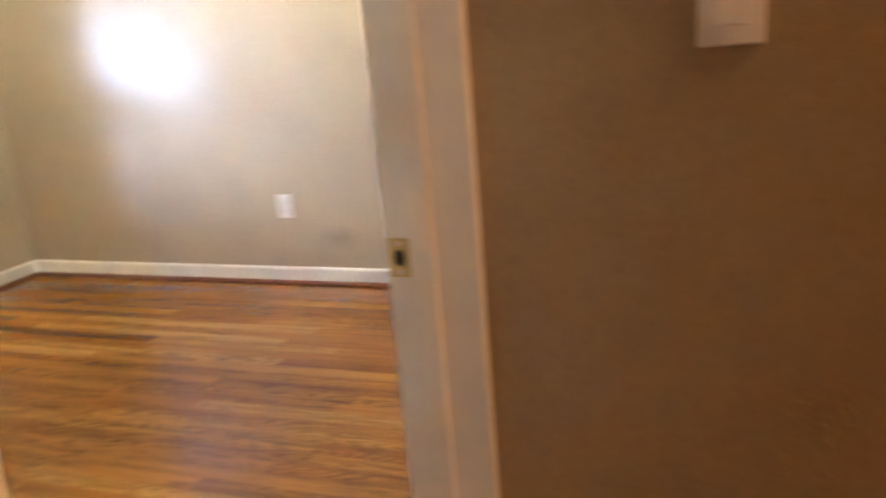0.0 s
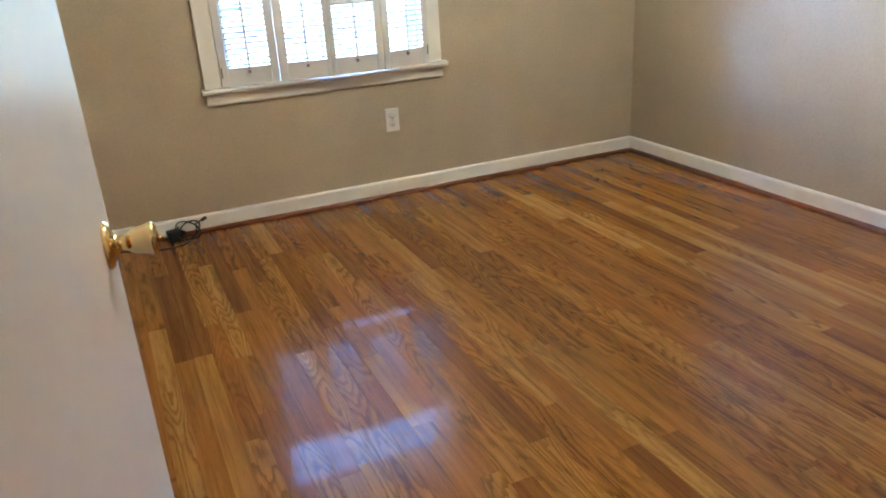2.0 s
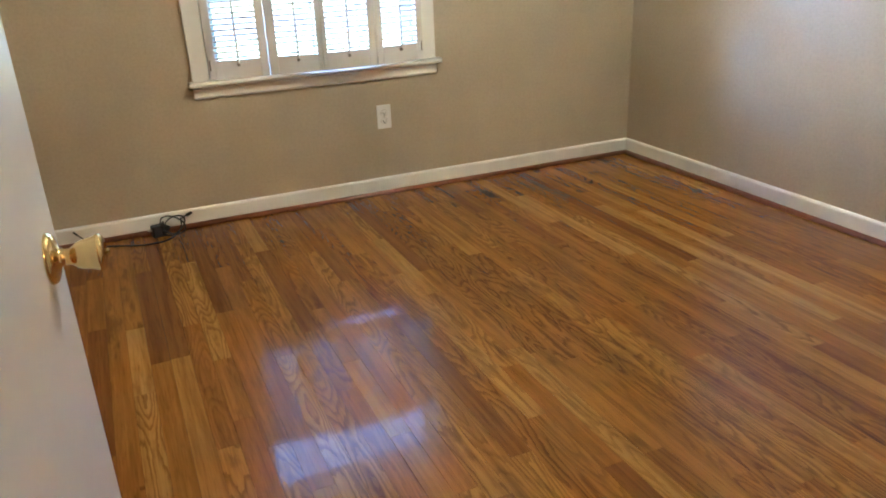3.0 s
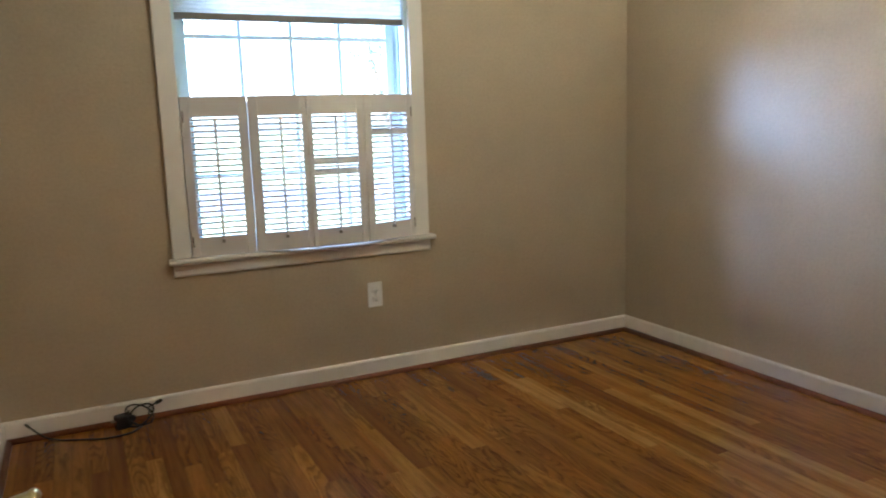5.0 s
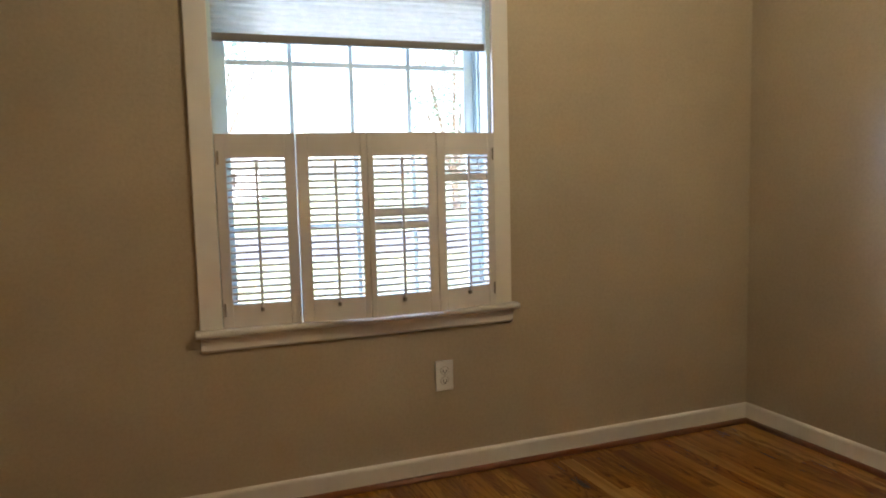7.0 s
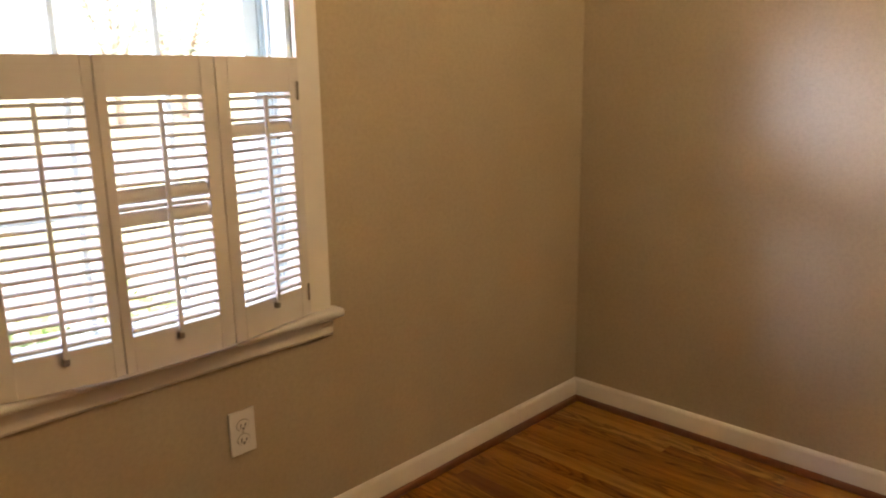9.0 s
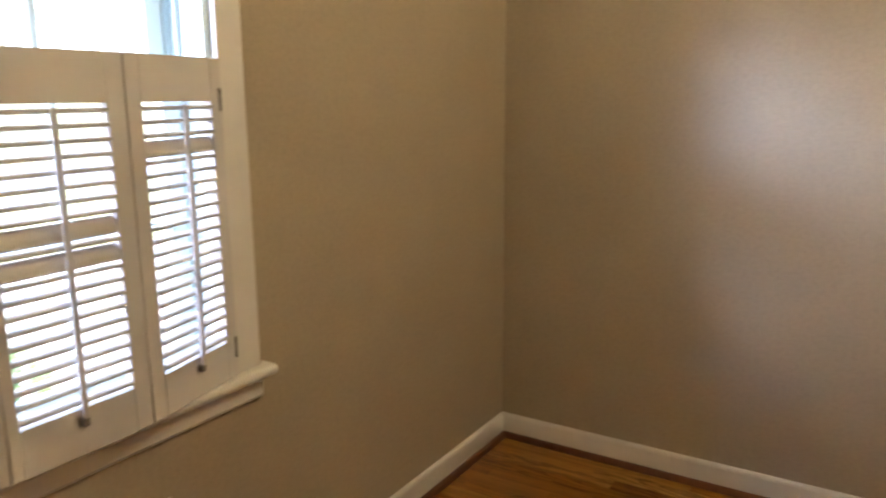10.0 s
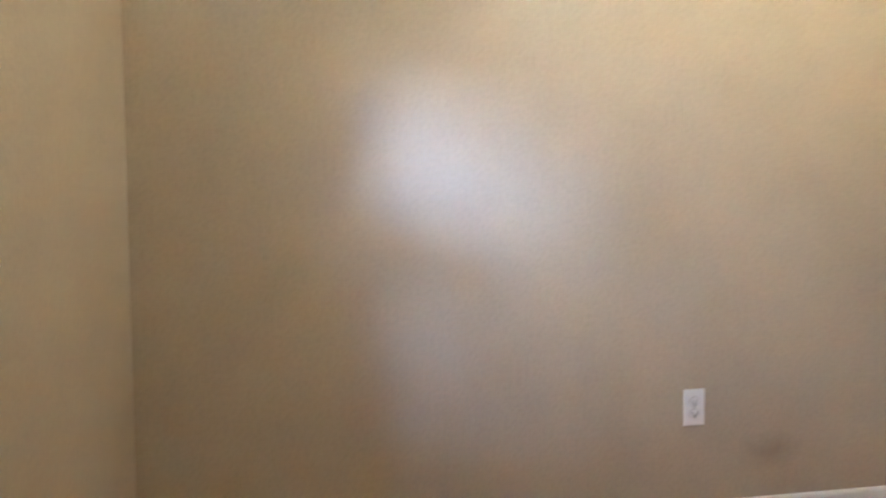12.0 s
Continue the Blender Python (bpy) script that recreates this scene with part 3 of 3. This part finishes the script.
    for dz in (-0.021, 0.021):
        part("screw", lathe_bm([(0, 0.0), (0.0042, 0.0), (0.0034, 0.0012), (0, 0.0015)], 14), steel, st, "", pose(DOOR_R - 0.0021, S - 0.018, zc + dz, 0, -90, 0))


build_doorframe()


def build_door():
    """Leaf hung on the west jamb, standing open into the room."""
    hx, hy = DOOR_L + 0.002, S + 0.004
    m = pose(hx, hy, 0, 0, 0, 83.6)
    d = thing("door_1", "white painted flush bedroom door standing open", "door", m, "", "structure")
    wid, th = 0.702, 0.035
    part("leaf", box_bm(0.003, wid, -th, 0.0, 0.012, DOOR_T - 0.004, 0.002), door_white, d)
    prof = [(0, 0), (0.031, 0), (0.031, 0.002), (0.028, 0.006), (0.020, 0.009), (0.0125, 0.011), (0.0105, 0.014), (0.0095, 0.022), (0.0115, 0.026), (0.015, 0.030),
            (0.0175, 0.036), (0.0195, 0.045), (0.0205, 0.051), (0.0222, 0.0525), (0.0222, 0.056), (0.020, 0.059), (0.014, 0.0610), (0.008, 0.0602), (0, 0.060)]
    for side in (0, 1):
        base = pose(wid - 0.062, -th if side == 0 else 0, 0.860, 90 if side == 0 else -90, 0, 0)
        k = part("door_knob", lathe_bm(prof, 40), brass, d, "polished brass tulip knob with round rose", base, True)
        part("key_button", lathe_bm([(0, 0.0605), (0.004, 0.0605), (0.004, 0.064), (0.003, 0.0655), (0, 0.066)], 16), brass, k, "", None, True)
    part("latch_plate", box_bm(wid - 0.0005, wid + 0.0012, -0.030, -0.005, 0.840, 0.897, 0.0005, 1), brass_dull, d)
    part("latch_bolt", box_bm(wid + 0.001, wid + 0.010, -0.024, -0.012, 0.859, 0.877, 0.003), brass_dull, d)
    for z in (0.25, 1.05, 1.80):
        part("hinge", lathe_bm([(0, -0.045), (0.006, -0.045), (0.006, 0.045), (0, 0.045)], 14), brass_dull, d, "", pose(0.0, 0.004, z))


build_door()


# ---------------- power adapter and cord ----------------
def build_adapter():
    a = thing("power_adapter", "black plug-in power adapter with a tangled cord on the floor", "adapter")
    part("brick", box_bm(-0.031, 0.031, -0.022, 0.022, 0.001, 0.056, 0.008, 3), black_plastic, a, "", pose(-2.612, -0.068, 0.0, 0, 0, 14))
    for dy in (-0.008, 0.008):
        part("prong", box_bm(-0.049, -0.030, dy - 0.0008, dy + 0.0008, 0.034, 0.040), steel, a, "", pose(-2.612, -0.068, 0.0, 0, 0, 14))
    part("cord", tube_bm([(-2.545, -0.10, 0.006), (-2.59, -0.150, 0.004), (-2.68, -0.158, 0.004), (-2.76, -0.125, 0.004), (-2.84, -0.085, 0.004), (-2.89, -0.052, 0.012), (-2.925, -0.034, 0.038), (-2.945, -0.028, 0.058)], 0.0034), black_plastic, a, "", None, True)
    part("barrel_plug", tube_bm([(-2.943, -0.0285, 0.056), (-2.950, -0.027, 0.064), (-2.958, -0.026, 0.072)], 0.0050), black_plastic, a, "", None, True)
    loops = [(-2.59, -0.06, 0.042)]
    for k in range(40):
        t = k / 39
        ang = 2 * math.pi * 2.6 * t + 2.6
        loops.append((-2.548 + (0.046 + 0.010 * math.sin(11 * t)) * math.cos(ang), -0.078 + (0.026 + 0.010 * math.cos(9 * t)) * math.sin(ang), 0.046 + 0.036 * math.sin(ang + 0.6 * math.sin(7 * t))))
    loops += [(-2.515, -0.048, 0.058), (-2.492, -0.042, 0.066), (-2.478, -0.040, 0.072)]
    part("cord_coil", tube_bm(loops, 0.0034), black_plastic, a, "", None, True)
    part("cord_tie", lathe_bm([(0, -0.010), (0.012, -0.010), (0.013, 0.0), (0.012, 0.010), (0, 0.010)], 14), black_plastic, a, "", pose(-2.578, -0.082, 0.040, 90, 0, 30))
    part("plug", box_bm(-0.014, 0.014, -0.007, 0.007, -0.006, 0.006, 0.002), black_plastic, a, "", pose(-2.470, -0.039, 0.074, 0, -20, 10))


build_adapter()


# ---------------- lamps ----------------
def build_lamp(x, y, bowl, label):
    lp = thing("ceiling_lamp", label, "ceiling lamp", pose(x, y, H))
    part("canopy", lathe_bm([(0, -0.0005), (0.15, -0.0005), (0.152, -0.012), (0.145, -0.022), (0, -0.022)], 36), trim_white, lp)
    part("bowl", lathe_bm([(0.138, -0.0225), (0.136, -0.045), (0.115, -0.075), (0.07, -0.095), (0, -0.102)], 36), bowl, lp, "lit opal glass bowl", None, True)


# unseen bedroom lamp; ring and solid pan are added to light walls, not floor
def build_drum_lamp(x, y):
    lp = thing("ceiling_lamp", "unseen ceiling lamp, shape invented: lit frosted ring over a brass pan", "ceiling lamp", pose(x, y, H))
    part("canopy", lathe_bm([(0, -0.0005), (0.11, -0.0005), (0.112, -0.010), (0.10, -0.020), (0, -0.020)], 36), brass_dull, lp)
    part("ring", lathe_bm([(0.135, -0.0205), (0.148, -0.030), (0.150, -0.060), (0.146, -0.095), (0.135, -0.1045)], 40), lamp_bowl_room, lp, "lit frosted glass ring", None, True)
    part("pan", lathe_bm([(0, -0.105), (0.150, -0.105), (0.152, -0.110), (0.135, -0.122), (0.05, -0.130), (0.012, -0.133), (0.010, -0.146), (0, -0.148)], 40), brass_dull, lp, "added solid brass pan with a small finial, keeps light off the floor", None, True)


# out of view, placed to balance the glow on north and east walls
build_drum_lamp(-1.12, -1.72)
build_lamp(-2.36, -5.0, lamp_bowl_hall, "lit round opal glass ceiling lamp in the hall")

# ---------------- outdoors ----------------
GROUND = -0.55
grass = plain("lawn", (0.16, 0.175, 0.085), 0.9, 0.0, 0.35, 1.5)
mulch = plain("leaf_litter", (0.20, 0.18, 0.16), 0.95, 0.0, 0.4, 6.0)
asphalt = plain("street_asphalt", (0.10, 0.10, 0.10), 0.85, 0.0, 0.2, 3.0)
siding = plain("house_siding", (0.74, 0.73, 0.70), 0.6, 0.0, 0.05, 2.0)
roof_grey = plain("roof_shingle", (0.34, 0.33, 0.32), 0.85, 0.0, 0.2, 5.0)


def leaf(name, colour, scale):
    """Thin leaf that lets part of the light through."""
    m, nt, b = mat_new(name)
    col = ramp(nt, noise_tex(nt, scale, 3.0, 0.6, position(nt)).outputs[0], [(0.3, tuple(c * 0.6 for c in colour)), (0.7, tuple(c * 1.4 for c in colour))])
    link(nt, col, b.inputs["Base Color"])
    b.inputs["Roughness"].default_value = 0.6
    tl = nt.nodes.new("ShaderNodeBsdfTranslucent")
    link(nt, col, tl.inputs[0])
    mx = nt.nodes.new("ShaderNodeMixShader")
    mx.inputs[0].default_value = 0.45
    link(nt, b.outputs[0], mx.inputs[1])
    link(nt, tl.outputs[0], mx.inputs[2])
    link(nt, mx.outputs[0], nt.nodes["Material Output"].inputs[0])
    return m


bark = plain("bark", (0.13, 0.095, 0.07), 0.9, 0.0, 0.3, 12.0)
leaf_green = leaf("tree_leaves", (0.20, 0.27, 0.21), 2.0)
shrub_green = plain("shrub_leaves", (0.16, 0.26, 0.05), 0.55, 0.0, 0.35, 8.0)


def sheet(x0, x1, y0, y1, z):
    bm = bmesh.new()
    bm.faces.new([bm.verts.new(p) for p in ((x0, y0, z), (x1, y0, z), (x1, y1, z), (x0, y1, z))])
    return bm


structure("ground", sheet(-900, 900, -900, 900, GROUND), grass, "lawn reaching away from the house", "ground")
structure("pavement_bed", box_bm(-12, 9, 0.6, 6.5, GROUND - 0.1, GROUND + 0.03), mulch, "leaf-strewn bare yard under the trees", "ground")
structure("road", box_bm(-60, 60, 13.0, 19.0, GROUND - 0.1, GROUND + 0.02), asphalt, "grey asphalt street", "road")


def leaves_bm(rng, centres, spread, count, size):
    verts, faces = [], []
    for c in centres:
        for _ in range(count):
            p = Vector(c) + Vector((rng.gauss(0, spread), rng.gauss(0, spread), rng.gauss(0, spread * 0.8)))
            u = Vector((rng.gauss(0, 1), rng.gauss(0, 1), rng.gauss(0, 1))).normalized()
            v = u.orthogonal().normalized()
            s = size * rng.uniform(0.6, 1.3)
            i = len(verts)
            verts += [p - u * s, p + v * s * 0.5, p + u * s, p - v * s * 0.5]
            faces.append((i, i + 1, i + 2, i + 3))
    return verts, faces


def leafy(name, rng, centres, spread, count, size, material, parent):
    v, f = leaves_bm(rng, centres, spread, count, size)
    me = bpy.data.meshes.new(name)
    me.from_pydata(v, [], f)
    me.materials.append(material)
    ob = new(name, me)
    ob.parent = parent
    return ob


def build_tree(x, y, height, seed, low=0.42, leaves=170):
    rng = random.Random(seed)
    t = thing("tree", "leafy shade tree with a grey-brown trunk", "tree", pose(x, y, GROUND), "yard trees")
    tips = []
    bm = bmesh.new()

    def limb(a, b, ra, rb):
        d = (b - a).normalized()
        u = d.orthogonal().normalized()
        v = d.cross(u)
        ring = []
        for p, r in ((a, ra), (b, rb)):
            ring.append([bm.verts.new(p + r * (u * math.cos(k * math.pi / 4) + v * math.sin(k * math.pi / 4))) for k in range(8)])
        for k in range(8):
            bm.faces.new((ring[0][k], ring[0][(k + 1) % 8], ring[1][(k + 1) % 8], ring[1][k]))

    fork = Vector((rng.uniform(-0.2, 0.2), rng.uniform(-0.2, 0.2), height * low))
    limb(Vector((0, 0, 0)), fork, 0.22, 0.15)
    for k in range(7):
        a = 2 * math.pi * k / 7 + rng.uniform(-0.3, 0.3)
        r = height * rng.uniform(0.15, 0.34)
        tip = Vector((r * math.cos(a), r * math.sin(a), height * rng.uniform(low + 0.13, 0.95)))
        limb(fork, tip, 0.10, 0.03)
        for _ in range(4):
            tw = tip + Vector((rng.gauss(0, 0.12 * height + 0.4), rng.gauss(0, 0.12 * height + 0.4), rng.gauss(0.1, 0.08 * height + 0.4)))
            limb(tip.lerp(fork, rng.uniform(0, 0.4)), tw, 0.03, 0.008)
            tips.append(tw)
    part("trunk", bm, bark, t)
    leafy("crown", rng, tips, 0.75, leaves, 0.17, leaf_green, t)


for x, y, hgt, sd in ((-9.5, 24.0, 3.8, 3), (25.0, 24.0, 4.2, 8), (-18.0, 23.0, 4.0, 13), (33.0, 42.0, 4.2, 17), (-16.0, 38.0, 4.2, 29)):
    build_tree(x, y, hgt, sd)
for x, y, hgt, sd in ((11.5, 31.0, 8.5, 31), (1.5, 46.0, 13.0, 37), (17.0, 36.0, 10.0, 53)):
    build_tree(x, y, hgt, sd, 0.18, 75)


def build_shrub(x, y, r, seed):
    rng = random.Random(seed)
    s = thing("shrub", "bright green leafy shrub below the window", "shrub", pose(x, y, GROUND + 0.02), "foundation shrubs")
    bm = bmesh.new()
    tips = []
    for k in range(14):
        a = rng.uniform(0, 2 * math.pi)
        q = r * math.sqrt(rng.uniform(0.02, 1))
        tip = Vector((q * math.cos(a), q * math.sin(a), r * rng.uniform(0.6, 1.35)))
        vs = [bm.verts.new(p) for p in ((-0.008, 0, 0), (0.008, 0, 0), (0, 0.012, 0), tip)]
        bm.faces.new((vs[0], vs[1], vs[3]))
        bm.faces.new((vs[1], vs[2], vs[3]))
        bm.faces.new((vs[2], vs[0], vs[3]))
        tips += [tip, tip * 0.75]
    part("stems", bm, bark, s)
    leafy("foliage", rng, tips, 0.09, 45, 0.035, shrub_green, s)


for x, y, r, sd in ((-1.85, 1.45, 0.62, 41), (-1.0, 1.9, 0.50, 43), (-2.9, 1.6, 0.62, 47)):
    build_shrub(x, y, r, sd)


def build_house():
    h = thing("house", "white single-storey neighbouring house with a grey roof", "house", pose(-3.0, 58.0, GROUND))
    part("wall", box_bm(-9, 9, 0, 7, 0, 2.9), siding, h)
    part("roof", sweep_bm([(-0.6, 2.9), (3.5, 4.9), (7.6, 2.9), (7.6, 3.05), (3.5, 5.08), (-0.6, 3.05)], 19.0), roof_grey, h, "", pose(-9.5, 0, 0.002))
    for x in (-6.5, -2.8, 3.2, 6.6):
        w = part("window", box_bm(x - 0.65, x + 0.65, -0.05, -0.001, 0.95, 2.25, 0.01), trim_white, h)
        part("pane", box_bm(x - 0.56, x + 0.56, -0.058, -0.0505, 1.03, 2.17), slot_dark, w)
    part("door", box_bm(-0.1, 0.85, -0.05, -0.001, 0.1, 2.2, 0.01), roof_grey, h)


build_house()

# ---------------- floor boards, last ----------------
STRIP = 0.0595


def plank_mesh():
    c = 0.0003
    bm = bmesh.new()
    x0, x1 = 0.0002, STRIP - 0.0002
    lo = [bm.verts.new(p) for p in ((x0, 0, -0.012), (x1, 0, -0.012), (x1, 1, -0.012), (x0, 1, -0.012))]
    mid = [bm.verts.new(p) for p in ((x0, 0, -c), (x1, 0, -c), (x1, 1, -c), (x0, 1, -c))]
    top = [bm.verts.new(p) for p in ((x0 + c, 0.0, 0), (x1 - c, 0.0, 0), (x1 - c, 1.0, 0), (x0 + c, 1.0, 0))]
    for a, b in ((lo, mid), (mid, top)):
        for k in range(4):
            bm.faces.new((a[k], a[(k + 1) % 4], b[(k + 1) % 4], b[k]))
    bm.faces.new(top)
    bmesh.ops.recalc_face_normals(bm, faces=bm.faces[:])
    return mesh_of("plank", bm, floor_oak)


PLANK = plank_mesh()
rng = random.Random(77)
strips = int(-W / STRIP) + 1
for s in range(strips):
    y = S - rng.uniform(0.0, 0.7)
    while y < 0.0:
        ln = rng.choice((0.4, 0.55, 0.7, 0.85, 1.0, 1.25, 1.5)) * rng.uniform(0.85, 1.15)
        a, b = max(y, S), min(y + ln, 0.0)
        if b - a > 0.03:
            p = new("plank", PLANK)
            p.parent = floor_ob
            p.matrix_basis = pose(W + s * STRIP, a + 0.0003, 0) @ Matrix.Diagonal((1, b - a - 0.0006, 1, 1))
        y += ln

# hall boards and the doorway's threshold strip, joined
bm = bmesh.new()
s = 0
while HALL_W + s * STRIP < HALL_E:
    x = HALL_W + s * STRIP
    y = HALL_S - rng.uniform(0, 0.7)
    while y < S_OUT:
        ln = rng.uniform(0.5, 1.4)
        a, b = max(y, HALL_S), min(y + ln, S_OUT)
        if b - a > 0.03:
            add_box(bm, x + 0.0002, min(x + STRIP, HALL_E) - 0.0002, a + 0.0003, b - 0.0003, -0.012, 0.0)
        y += ln
    s += 1
hall_oak = oak("varnished_oak_hall", FLOOR_TONES, 0.19, 1, False)
tagged(part("hall_planks", bm, hall_oak, hall_floor), "", "", "", "stuff")
part("threshold", box_bm(DOOR_L, DOOR_R, S_OUT + 0.0005, S - 0.0005, -0.012, 0.0, 0.001, 1), shoe_oak_x, floor_ob, "oak threshold strip")
